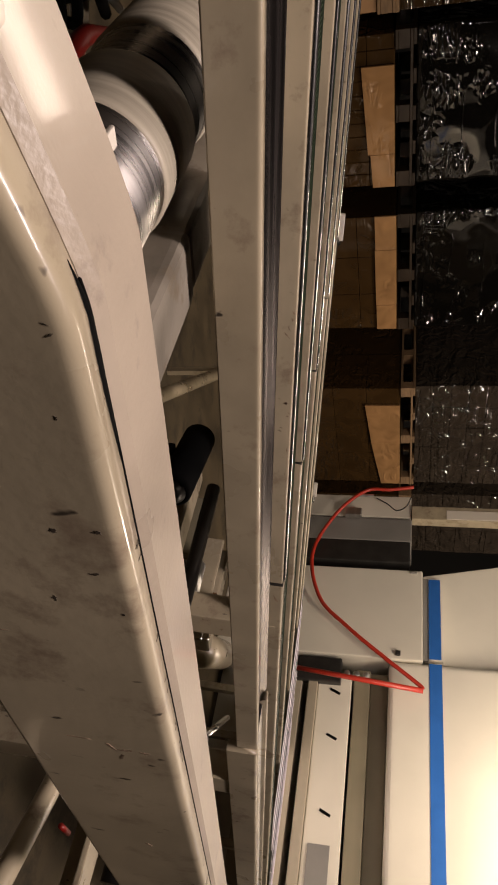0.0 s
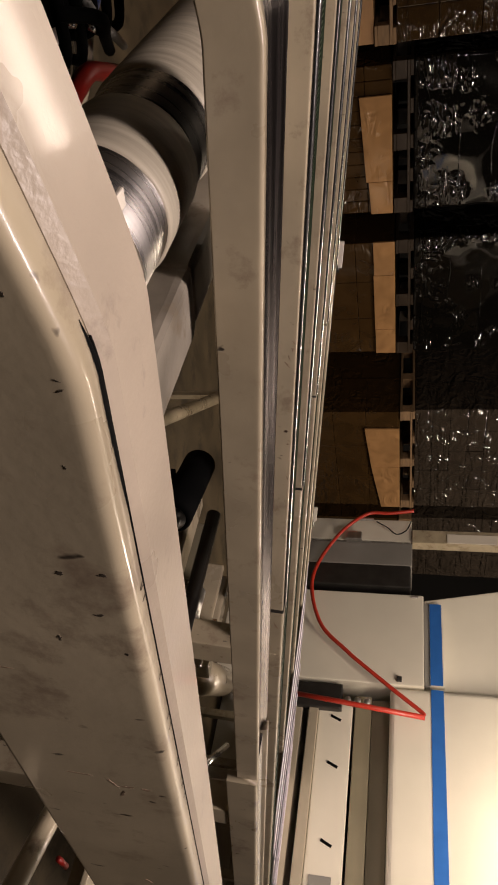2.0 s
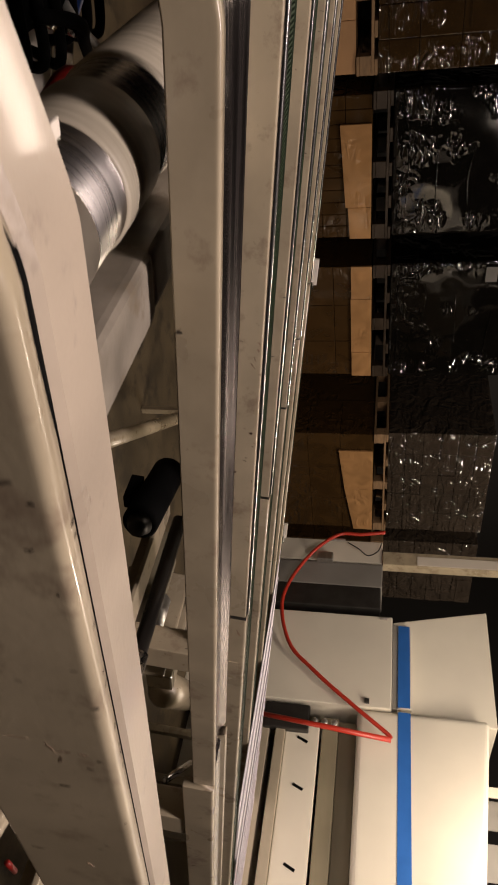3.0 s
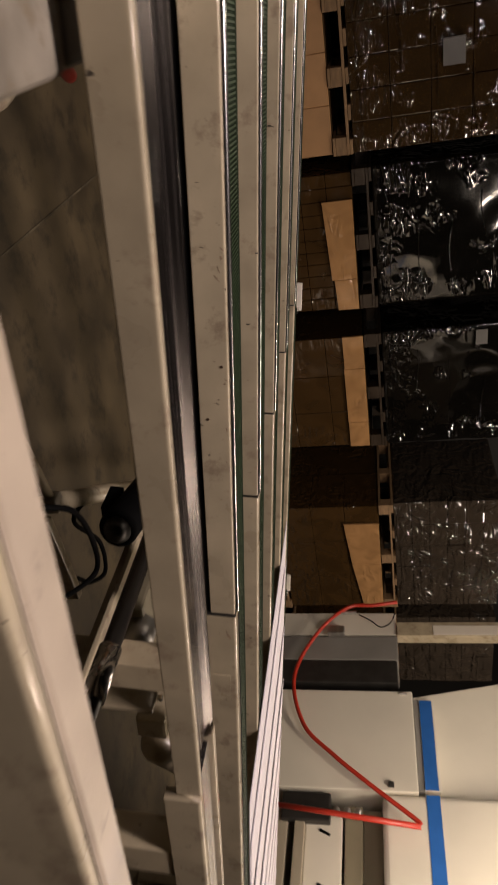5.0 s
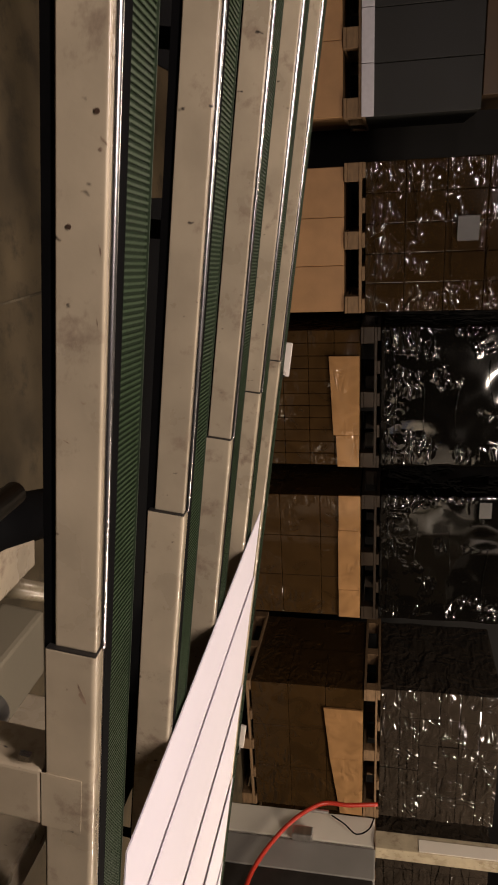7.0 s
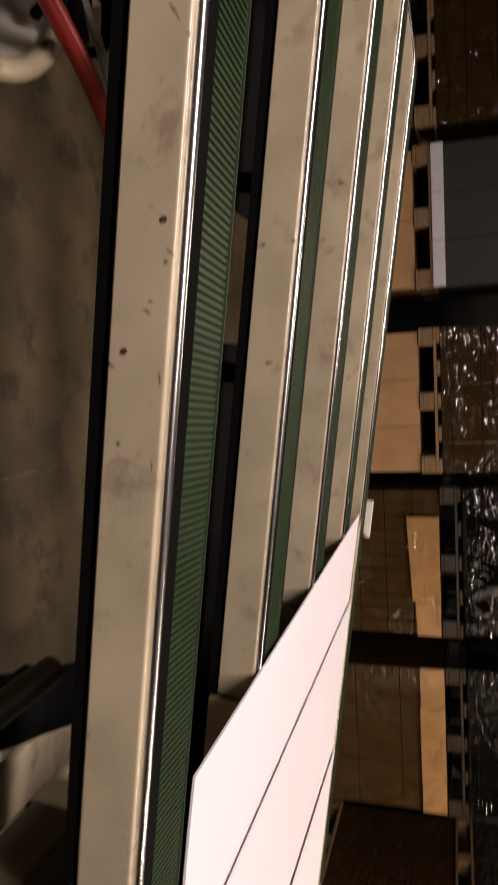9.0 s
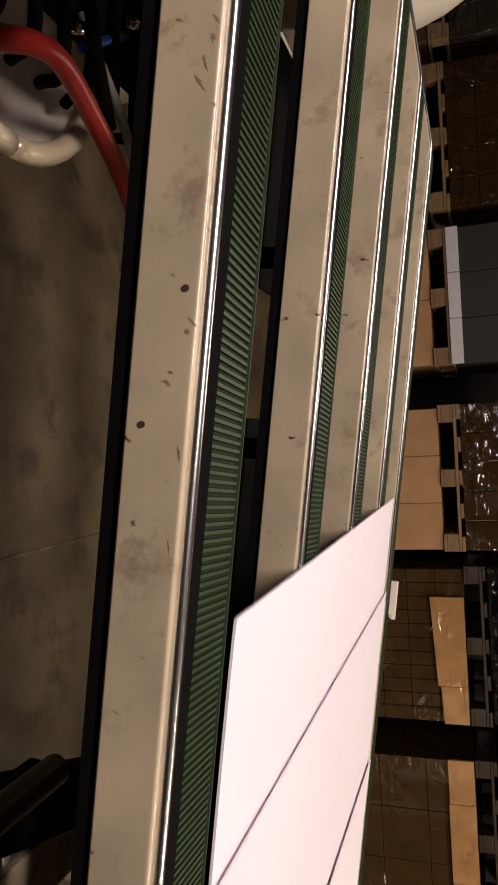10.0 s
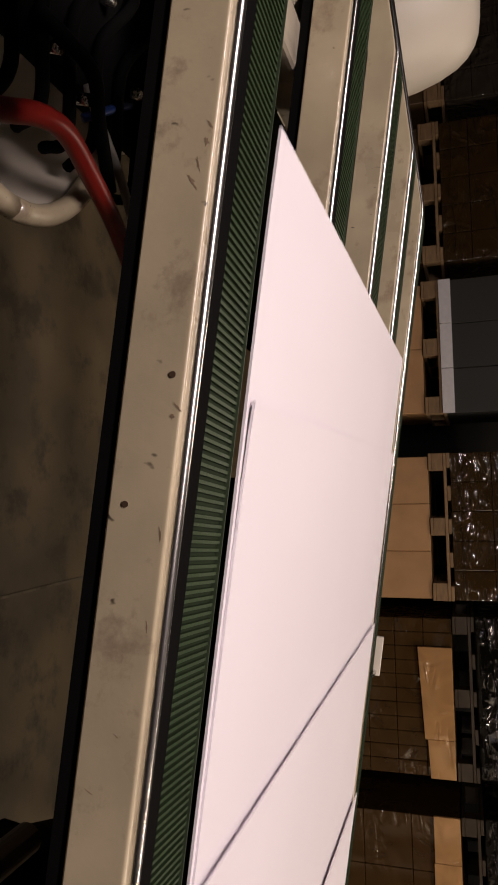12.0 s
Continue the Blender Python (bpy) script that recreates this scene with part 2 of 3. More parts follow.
def box(x0, x1, y0, y1, z0, z1, bevel=0.0, bm=None, seg=2):
    own = bmesh.new()
    bmesh.ops.create_cube(own, size=1.0)
    for v in own.verts:
        v.co = Vector(((x0 + x1) / 2 + v.co.x * (x1 - x0), (y0 + y1) / 2 + v.co.y * (y1 - y0), (z0 + z1) / 2 + v.co.z * (z1 - z0)))
    if bevel:
        bmesh.ops.bevel(own, geom=own.edges[:], offset=bevel, segments=seg, affect="EDGES", profile=0.6)
    if bm is None:
        return own
    me = bpy.data.meshes.new("join")
    own.to_mesh(me)
    own.free()
    bm.from_mesh(me)
    bpy.data.meshes.remove(me)
    return bm


def tube(points, r, bm=None, seg=12, caps=True):
    """A round tube along points."""
    bm = bm or bmesh.new()
    pts = [Vector(p) for p in points]
    rings, up = [], None
    for i, p in enumerate(pts):
        d = (pts[min(i + 1, len(pts) - 1)] - pts[max(i - 1, 0)]).normalized()
        if up is None:
            up = d.orthogonal().normalized()
        up = (up - d * up.dot(d)).normalized()
        side = d.cross(up)
        rr = r[i] if isinstance(r, (list, tuple)) else r
        rings.append([bm.verts.new(p + (up * math.cos(a) + side * math.sin(a)) * rr) for a in (2 * math.pi * k / seg for k in range(seg))])
    for a, b in zip(rings, rings[1:]):
        for k in range(seg):
            bm.faces.new((a[k], a[(k + 1) % seg], b[(k + 1) % seg], b[k]))
    if caps:
        bm.faces.new(rings[0])
        bm.faces.new(rings[-1][::-1])
    return bm


def spline(points, n=8):
    """A smooth curve through points."""
    p = [Vector(q) for q in points]
    p = [p[0] * 2 - p[1]] + p + [p[-1] * 2 - p[-2]]
    out = []
    for i in range(1, len(p) - 2):
        for k in range(n):
            t = k / n
            out.append(0.5 * ((2 * p[i]) + (p[i + 1] - p[i - 1]) * t + (2 * p[i - 1] - 5 * p[i] + 4 * p[i + 1] - p[i + 2]) * t * t + (3 * p[i] - p[i - 1] - 3 * p[i + 1] + p[i + 2]) * t ** 3))
    return out + [p[-2]]


# ---- the sloping conveyor: x runs along its rails, y across them, z square to its bed ----
BED = pose(0, 0, 1.05, 0, 8.5, 0)


def drop(u):
    """The rails turn down past their nose."""
    d = max(0.0, -0.836 - u)
    return -0.25 * (d - 0.008 * (1 - math.exp(-d / 0.008)))


def stations(u0, u1):
    cut = [u0, u0 + 0.001, u1 - 0.001, u1] + [u for u in (-1.7, -1.4, -1.15, -1.02, -0.95, -0.90, -0.875, -0.862, -0.854, -0.848, -0.843, -0.839, -0.836, -0.80, -0.5, -0.2) if u0 < u < u1]
    return sorted(set(cut))


def extrude(profile, u0, u1, closed=True):
    """Sweep a profile of (y, z) along the bed."""
    bm = bmesh.new()
    rings = [[bm.verts.new((u, y, z + drop(u))) for y, z in profile] for u in stations(u0, u1)]
    n = len(profile)
    for a, b in zip(rings, rings[1:]):
        for k in range(n if closed else n - 1):
            bm.faces.new((a[k], a[(k + 1) % n], b[(k + 1) % n], b[k]))
    if closed:
        bm.faces.new(rings[0])
        bm.faces.new(rings[-1][::-1])
    return bm


def bar_profile(ve, h, t, r=0.004, top=0.0):
    """An upright bar whose far top edge lies at ve, its near top edge rounded."""
    pts = [(ve - t, top - h), (ve - t, top - h + 0.001), (ve - t, top - r - 0.0012), (ve - t, top - r)]
    pts += [(ve - t + r * (1 - math.cos(a)), top - r + r * math.sin(a)) for a in (0.26, 0.52, 0.79, 1.05, 1.31, math.pi / 2)]
    return pts + [(ve - 0.0006, top), (ve, top - 0.0006), (ve, top - h)]


def belt_mesh(v0, v1, u0, u1, z, pitch=0.0046):
    """A belt with cross ribs."""
    bm = bmesh.new()
    us = []
    u = u0
    while u < u1:
        us += [(u, 0.0), (u + pitch * 0.44, 0.0), (u + pitch * 0.52, 0.0016), (u + pitch * 0.94, 0.0016)]
        u += pitch
    rings = []
    for u, h in us:
        sk = 0.005
        rings.append([bm.verts.new((u, v0, z + h + drop(u))), bm.verts.new((u + sk, v1, z + h + drop(u + sk)))])
    for i, (a, b) in enumerate(zip(rings, rings[1:])):
        # Only rib tops keep slot 0; the rest take the painted groove shade.
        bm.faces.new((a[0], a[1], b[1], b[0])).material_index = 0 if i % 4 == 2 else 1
    return bm


def belted_rail(k):
    ve = 0.25 * k
    rail = thing("conveyor_rail", BED, "cream painted steel conveyor rail with polished edge and green ribbed belt", "conveyor rail", "belted rails of the conveyor")
    part("side_bar", extrude(bar_profile(ve - 0.0040, 0.0330, 0.006, 0.0018, top=-0.0015), -1.7, 0.0), PAINT, rail, smooth=True)
    part("edge_strip", extrude([(ve - 0.0044, -0.012)] + [(ve - 0.0011 - 0.0033 * math.cos(a), 0.0 + 0.0028 * math.sin(a)) for a in (0, 0.5, 1.05, 1.57, 2.1, 2.64, 3.14)] + [(ve + 0.0022, -0.012)], -1.7, 0.0), STEEL, rail, "bright polished steel edge strip", smooth=True)
    part("base_channel", extrude([(ve - 0.0085, -0.0445), (ve - 0.0085, -0.035), (ve + 0.001, -0.035), (ve + 0.001, -0.008), (ve + 0.068, -0.008), (ve + 0.068, -0.0445)], -1.7, 3.1), BLACK, rail, "black belt channel")
    part("belt", belt_mesh(ve + 0.019, ve + 0.070, -1.6, 2.2, -0.003), GREEN, rail, "dark green ribbed rubber belt").data.materials.append(VALLEYSHADE)
    lower = part("lower_side_bar", extrude(bar_profile(ve - 0.002, 0.0415, 0.0125, top=0.0005), 0.0015, 3.1), PAINT, rail, smooth=True)
    part("end_lip", box(0.0, 0.0013, ve - 0.0145, ve - 0.002, -0.040, 0.0), DARKMETAL, lower, "dark joint line")
    part("edge_strip", extrude([(ve - 0.0018, -0.012), (ve - 0.0018, 0.0012), (ve + 0.0004, 0.0012), (ve + 0.0004, -0.012)], 0.003, 3.1), STEEL, rail)
    part("belt_guide", extrude([(ve + 0.0075, -0.0075), (ve + 0.0075, -0.0008), (ve + 0.0225, -0.0008), (ve + 0.0225, -0.0018), (ve + 0.0185, -0.0075)], -1.6, 2.2), BLACK, rail, "black belt guide")
    part("belt_edge", extrude([(ve + 0.0702, -0.006), (ve + 0.0702, 0.0), (ve + 0.0712, 0.0), (ve + 0.0712, -0.006)], -1.6, 2.2), BELTLIP, rail, "pale green belt lip")
    if k == 1:
        part("hanger_post", box(0.127, 0.186, ve - 0.0155, ve + 0.030, -1.034, -0.0455, 0.003), PAINT, rail, "flat cream hanger post")
        part("weld_plate", box(0.127, 0.186, ve - 0.0155, ve - 0.0147, -0.0450, -0.0095), PAINT, rail, "thin welded plate")
        part("bolt_head", tube([(0.119, ve - 0.010, -0.066), (0.119, ve - 0.010, -0.056)], 0.005, seg=6), STEEL, rail, "bright steel bolt head")
    part("support_leg", box(2.82, 2.86, ve, ve + 0.04, -0.628, -0.0455, 0.003), PAINT, rail)
    return rail


belted = []
for k in range(1, 6):
    rail = belted_rail(k)
    belted.append(rail)
    if k == 1:
        for u, w in ((-0.378, -0.0085), (-0.312, -0.0255), (0.35, -0.02)):
            part("screw_hole", tube([(u, 0.2395, w), (u, 0.2410, w)], 0.0017, seg=12), RUSTY, rail, "small dark screw hole")

# the bare slide rail and the wide front rail
slide = thing("slide_rail", BED, "cream painted conveyor rail with bare steel slide and no belt", "conveyor rail")
part("side_bar", extrude(bar_profile(0.0, 0.027, 0.008, 0.0026), -1.7, 0.0), PAINT, slide, smooth=True)
part("slide_bed", extrude([(0.0005, -0.006), (0.0005, -0.001), (0.02, -0.006), (0.045, -0.005), (0.062, 0.0005), (0.066, 0.0005), (0.066, -0.02), (0.0005, -0.02)], -1.7, -0.03), SLIDE, slide, "worn bare steel slide")
part("base_channel", extrude([(0.012, -0.030), (0.012, -0.021), (0.066, -0.021), (0.066, -0.030)], -1.7, 3.1), BLACK, slide)
part("lower_side_bar", extrude(bar_profile(0.0, 0.040, 0.014), 0.0015, 3.1), PAINT, slide, smooth=True)
fin = box(-0.20, 3.1, 0.046, 0.058, -0.030, 0.004, 0.0015)
for v in fin.verts:
    if v.co.x < -0.1:
        v.co.x = -0.03 if v.co.z > -0.01 else -0.005
part("guide_fin", fin, PAINT, slide, "pale guide fin with slanted end")
part("lower_slide", extrude([(0.001, -0.016), (0.001, -0.002), (0.045, -0.002), (0.045, -0.02), (0.001, -0.02)], -0.02, 3.1), STEEL, slide)
part("hanger_post", box(0.127, 0.186, -0.012, 0.03, -1.034, -0.041, 0.003), PAINT, slide)

front = thing("front_rail", BED, "wide cream painted front rail with scuffed rounded edge", "conveyor rail")
part("side_bar", extrude(bar_profile(-0.2203, 0.0690, 0.0092, 0.0038, top=-0.0014), -1.7, -0.15), PAINT, front, smooth=True)
part("top_strip", extrude([(-0.2198, -0.012), (-0.2198, -0.0018), (-0.2170, 0.0008), (-0.1925, 0.0008), (-0.190, -0.0018), (-0.190, -0.03), (-0.2198, -0.03)], -1.7, -0.15), STRIP, front, "pale painted top strip")
part("seam", extrude([(-0.2202, -0.02), (-0.2202, -0.0016), (-0.2199, -0.0013), (-0.2199, -0.02)], -0.845, -0.15), BLACK, front, "dark grimy seam")
wedge = bmesh.new()
rows = []
for i in range(41):
    u = -0.850 + 0.0014 * i
    half = 0.0013 * max(0.02, math.sin(math.pi * min(1.0, (i / 40) ** 0.75))) * (1 + 0.25 * noise.noise(Vector((i * 0.5, 0, 0))))
    mid = -0.2212 - 0.0008 * max(0.0, 1 - i / 10)
    rows.append([wedge.verts.new((u, mid - half, drop(u) - 0.00128)), wedge.verts.new((u, mid, drop(u) - 0.00115)), wedge.verts.new((u, mid + half, drop(u) - 0.00128))])
for a, b in zip(rows, rows[1:]):
    wedge.faces.new((a[0], a[1], b[1], b[0]))
    wedge.faces.new((a[1], a[2], b[2], b[1]))
part("grime", wedge, BLACK, front, "dark wedge of grime at the bend")

def blot(parent, y, u, w, a, b, lean, material, label):
    """A ragged flat mark on a rail's upright face at y."""
    bm = bmesh.new()
    ring = []
    for q in range(14):
        g = 2 * math.pi * q / 14
        k = 0.28 + 1.3 * abs(noise.noise(Vector((math.cos(g) * 2.1, math.sin(g) * 2.1, u * 90))))
        x, z = a * k * math.cos(g), b * k * math.sin(g)
        c, d = math.cos(math.radians(lean)), math.sin(math.radians(lean))
        ring.append((u + x * c - z * d, w + x * d + z * c))
    near = [bm.verts.new((x, y - 0.00012, z + drop(x))) for x, z in ring]
    deep = [bm.verts.new((x, y + 0.00010, z + drop(x))) for x, z in ring]
    bm.faces.new(near)
    for q in range(14):
        bm.faces.new((near[q], deep[q], deep[(q + 1) % 14], near[(q + 1) % 14]))
    return part("scuff", bm, material, parent, label)


# scuffs on the front rail's face: along, height, length, width, lean
for u, w, a, b, lean in ((-0.873, -0.0065, 0.0018, 0.0007, 30), (-0.8687, -0.0055, 0.0010, 0.0006, 0), (-0.8714, -0.0045, 0.0012, 0.0007, 10), (-0.8407, -0.0064, 0.0009, 0.0004, 70), (-0.8381, -0.0064, 0.0012, 0.0004, -60), (-0.8157, -0.0099, 0.0009, 0.0004, 20), (-0.7753, -0.0078, 0.0012, 0.0018, 0), (-0.7735, -0.0199, 0.0012, 0.0016, 0), (-0.7547, -0.012, 0.0012, 0.0016, 20), (-0.7384, -0.0271, 0.0020, 0.0010, 0), (-0.6218, -0.044, 0.0012, 0.0090, 0), (-0.6174, -0.0293, 0.0060, 0.0012, 25), (-0.6150, -0.0236, 0.0016, 0.0050, 8), (-0.6156, -0.0150, 0.0018, 0.0032, -12), (-0.606, -0.0260, 0.0050, 0.0010, -15), (-0.4574, -0.0307, 0.0090, 0.0014, 30), (-0.7118, -0.0534, 0.0010, 0.0040, 0), (-0.7342, -0.0068, 0.0016, 0.0007, 0), (-0.8595, -0.0085, 0.0010, 0.0005, 0)):
    blot(front, -0.2295, u, w, a, b, lean, SCUFF if a * b < 0.000004 else SMEAR, "dark scuff in the paint")
# brown smears on the first belted rail
for u, w, a, b, lean in ((-0.502, -0.0045, 0.0060, 0.0012, 40), (-0.494, -0.0055, 0.0030, 0.0020, 10), (-0.482, -0.0085, 0.0050, 0.0010, 20), (-0.474, -0.0110, 0.0060, 0.0016, 35), (-0.363, -0.0045, 0.0040, 0.0012, 50), (-0.358, -0.0060, 0.0022, 0.0018, 0), (-0.300, -0.0050, 0.0080, 0.0007, 12), (-0.255, -0.0060, 0.0070, 0.0006, 8), (-0.20, -0.0150, 0.0030, 0.0004, 60), (-0.17, -0.0260, 0.0040, 0.0004, 70), (0.04, -0.0100, 0.0120, 0.0030, 25)):
    blot(belted[0], 0.240 if u < 0 else 0.2355, u, w, a, b, lean, SMEAR, "brown smear in the paint")
for i in range(13):
    u = -0.80 + 0.26 * random.random() ** 1.4
    a, c = random.uniform(0.0012, 0.0030), random.uniform(-0.0006, 0.0012)
    bm = bmesh.new()
    low = [bm.verts.new(q) for q in ((u, -0.2208, -0.00136), (u + 0.0007, -0.2208, -0.00136), (u + c + 0.0005, -0.2208 - a, -0.00136), (u + c, -0.2208 - a, -0.00136))]
    top = [bm.verts.new(v.co + Vector((0, 0, 0.00008))) for v in low]
    bm.faces.new(top)
    for q in range(4):
        bm.faces.new((low[q], low[(q + 1) % 4], top[(q + 1) % 4], top[q]))
    part("nick", bm, SCUFF, front, "short dark nick beside the seam")

# cross members below the bed
shaft = thing("cross_shaft", BED, "dark steel shaft running across below the rails", "shaft")
part("shaft_rod", tube([(-0.06, -0.19, -0.13), (-0.06, 0.36, -0.13)], 0.011, seg=20), BLACKSTEEL, shaft, smooth=True)
part("sleeve", tube([(-0.06, 0.05, -0.13), (-0.06, 0.12, -0.13)], 0.014, seg=20), STEEL, shaft, "bright shaft sleeve", smooth=True)
plate = thing("cross_plate", BED, "pale painted cross plate beside the shaft", "plate")
part("web", box(0.06, 0.12, -0.19, 0.52, -0.20, -0.192, 0.002), PAINT, plate)
part("flange", box(0.115, 0.121, -0.19, 0.52, -0.23, -0.1925, 0.001), PAINT, plate)
tubeb = thing("square_tube", BED, "worn grey square steel tube across below the rails", "beam")
part("tube_wall", box(-0.7190, -0.6765, 0.0125, 0.66, -0.080, -0.0440, 0.006, seg=3), WORNSTEEL, tubeb)
part("sleeve", box(-0.7205, -0.6750, -0.185, 0.0120, -0.082, -0.0425, 0.007, seg=3), WORNSTEEL, tubeb, "worn bare steel clamp sleeve")
part("pin_hole", tube([(-0.683, 0.072, -0.0443), (-0.683, 0.072, -0.0436)], 0.0016, seg=10), BLACK, tubeb, "small dark pin hole")
DRUM = (-0.762, 0, -0.082)
drum = thing("drive_drum", BED @ pose(*DRUM), "brushed steel drive drum with pale worn bands", "roller")
part("drum_shell", tube([(0, -0.064, 0), (0, -0.063, 0), (0, 0.66, 0)], [0.035, 0.0366, 0.0366], seg=64), CHROME, drum, "bright polished drum shell", smooth=True)
for a, b in ((-0.020, 0.041), (0.086, 0.30), (0.36, 0.55)):
    part("band", tube([(0, a, 0), (0, a + 0.0015, 0), (0, b - 0.0015, 0), (0, b, 0)], [0.0367, 0.0384, 0.0384, 0.0367], seg=64), WORNBAND, drum, "pale worn friction band", smooth=True)
part("end_sleeve", tube([(0, -0.185, 0), (0, -0.0645, 0)], 0.0372, seg=64), WORNSTEEL, drum, "dull grey end sleeve", smooth=True)
part("axle", tube([(0, -0.21, 0), (0, -0.186, 0)], 0.015, seg=24), STEEL, drum, smooth=True)
tag = thing("cable_tag", BED, "small white tag with thin dark wire on the front rail", "tag")
part("tag_plate", box(-0.8580, -0.8535, -0.1895, -0.1830, -0.0085, -0.0072, 0.0004), WHITEPLASTIC, tag, m=pose(0, 0, 0.0022, 0, 0, 0))
part("wire", tube(spline([(-0.8540, -0.186, -0.0060), (-0.8480, -0.1855, -0.0058), (-0.8420, -0.1850, -0.0042), (-0.8360, -0.1850, -0.0035), (-0.8300, -0.1880, -0.0050)]), 0.0006, seg=8), BLACK, tag, "thin dark wire", smooth=True)

# struts and drive gear in the dark below
brace = thing("floor_brace", pose(0, 0, 0), "pale steel brace tubes meeting at a joint over a foot post", "strut")
part("brace_tube", tube([(0.46, 1.06, 0.31), (0.81, 1.56, 0.31), (1.33, 2.31, 0.31)], 0.028, seg=16), PAINT, brace, smooth=True)
part("brace_tube", tube([(0.46, 1.06, 0.31), (0.19, 1.03, 0.31), (0.05, 1.015, 0.31)], 0.014, seg=16), PAINT, brace, smooth=True)
part("joint", box(0.435, 0.485, 1.035, 1.085, 0.285, 0.335, 0.008), WORNSTEEL, brace, "worn steel joint block")
part("foot_post", box(0.445, 0.475, 1.045, 1.075, 0.0, 0.2845, 0.004), PAINT, brace)
part("end_post", box(1.315, 1.345, 2.295, 2.325, 0.0, 0.283, 0.004), PAINT, brace)
part("side_bracket", box(0.486, 0.80, 1.000, 1.034, 0.26, 0.31, 0.006), PAINT, brace)
part("cable", tube(spline([(0.62, 1.285, 0.295), (0.676, 1.224, 0.25), (0.878, 1.346, 0.24), (0.992, 1.313, 0.24), (0.93, 1.20, 0.24), (0.83, 1.119, 0.25), (0.80, 1.03, 0.30)]), 0.008, seg=8), BLACK, brace, "black cable looped below the brace", smooth=True)
# Black sheets added so the gap beside the first belt stays dark.
gap_dark = thing("gap_darkener", BED, "black sheets added below the belts to darken the gap", "guard")
part("guard_sheet", box(-0.71, -0.455, 0.56, 0.73, -0.104, -0.100, 0.001), BLACK, gap_dark)
part("guard_sheet", box(-0.318, 0.62, 0.56, 0.73, -0.104, -0.100, 0.001), BLACK, gap_dark)
for u in (-0.70, -0.48, -0.30, 0.58):
    part("hanger", box(u, u + 0.02, 0.5665, 0.5675, -0.0995, -0.0450), BLACK, gap_dark)
leg = thing("machine_leg", BED, "grey steel leg strut under the front rail", "strut")
part("leg_tube", tube([(-0.10, 0.0, -0.19), (-0.16, -0.165, -0.2), (-0.24, -0.36, -0.21)], 0.011, seg=14), PAINT, leg, smooth=True)
part("red_cap", tube([(-0.062, -0.146, -0.2), (-0.025, -0.144, -0.2)], 0.0035, seg=10), DARKRED, leg, "small red cap", smooth=True)
motor = thing("drive_motor", BED, "black round drive motor under the rails", "motor")
part("motor_body", tube([(0.022, 0.405, -0.215), (0.024, 0.411, -0.215), (0.090, 0.60, -0.215), (0.092, 0.606, -0.215)], [0.026, 0.032, 0.032, 0.026], seg=28), BLACK, motor, smooth=True)
part("end_bell", tube([(0.014, 0.383, -0.215), (0.0215, 0.404, -0.215)], [0.012, 0.023], seg=28), DARKMETAL, motor, smooth=True)
part("mount", box(0.045, 0.075, 0.48, 0.54, -0.270, -0.245, 0.003), BLACK, motor)
bracket = thing("gear_bracket", BED, "pale painted gear bracket with bright bolt heads", "bracket")
part("cheek", box(0.20, 0.30, 0.40, 0.54, -0.25, -0.19, 0.006), SHADEDOLIVE, bracket, "olive cheek plate")
part("cheek", box(0.34, 0.352, 0.30, 0.54, -0.30, -0.16, 0.004), PAINT, bracket)
part("hub", tube([(0.25, 0.34, -0.20), (0.25, 0.41, -0.20)], 0.03, seg=24), BRUSHED, bracket, smooth=True)
part("bolt", tube([(0.345, 0.40, -0.158), (0.345, 0.40, -0.150)], 0.008, seg=8), STEEL, bracket, "bright steel bolt")
part("bolt", tube([(0.345, 0.33, -0.158), (0.345, 0.33, -0.150)], 0.006, seg=8), STEEL, bracket, "bright steel bolt")
loop = tagged(part("black_cable", tube(spline([(-0.2, 0.2, -0.22), (-0.16, 0.24, -0.20), (-0.05, 0.30, -0.21), (0.02, 0.31, -0.22), (0.0, 0.24, -0.24), (0.01, 0.2, -0.3)]), 0.004, seg=8), BLACK, smooth=True, m=BED), "thin black cable looped below the rails", "cable")
roll = thing("idler_roller", BED, "pale worn idler roller in a bracket", "roller")
part("roller_body", tube([(0.62, 0.40, -0.2), (0.64, 0.42, -0.2), (0.98, 0.58, -0.2), (1.0, 0.59, -0.2)], [0.03, 0.042, 0.042, 0.03], seg=24), PAINT, roll, smooth=True)
part("fork", box(0.50, 0.56, 0.38, 0.62, -0.23, -0.17, 0.006), PAINT, roll)
part("bright_rod", tube([(1.02, 0.36, -0.2), (1.5, 0.60, -0.2)], 0.010, seg=14), STEEL, roll, "bright steel rod", smooth=True)

# air lines and valve gear below the nose
valve = thing("valve_block", BED, "black valve block with cable bundle below the rails", "valve")
part("block", box(-0.98, -0.71, 0.38, 0.76, -0.335, -0.30, 0.012), BLACK, valve)
for q in ((-0.70, 0.56), (-0.76, 0.66), (-0.72, 0.50), (-0.82, 0.58)):
    part("fitting", tube([(q[0], q[1], -0.31), (q[0] + 0.006, q[1] - 0.004, -0.285)], 0.007, seg=8), STEEL, valve, "bright steel fitting", smooth=True)
for q in range(6):
    a = 0.44 + 0.05 * q
    part("cable", tube(spline([(-0.95, a, -0.30), (-0.85, a + 0.03, -0.285), (-0.76, a - 0.02, -0.29), (-0.68 + 0.01 * (q % 3), a + 0.02, -0.31), (-0.66, a + 0.05, -0.36)]), 0.007, seg=8), BLACK, valve, smooth=True)
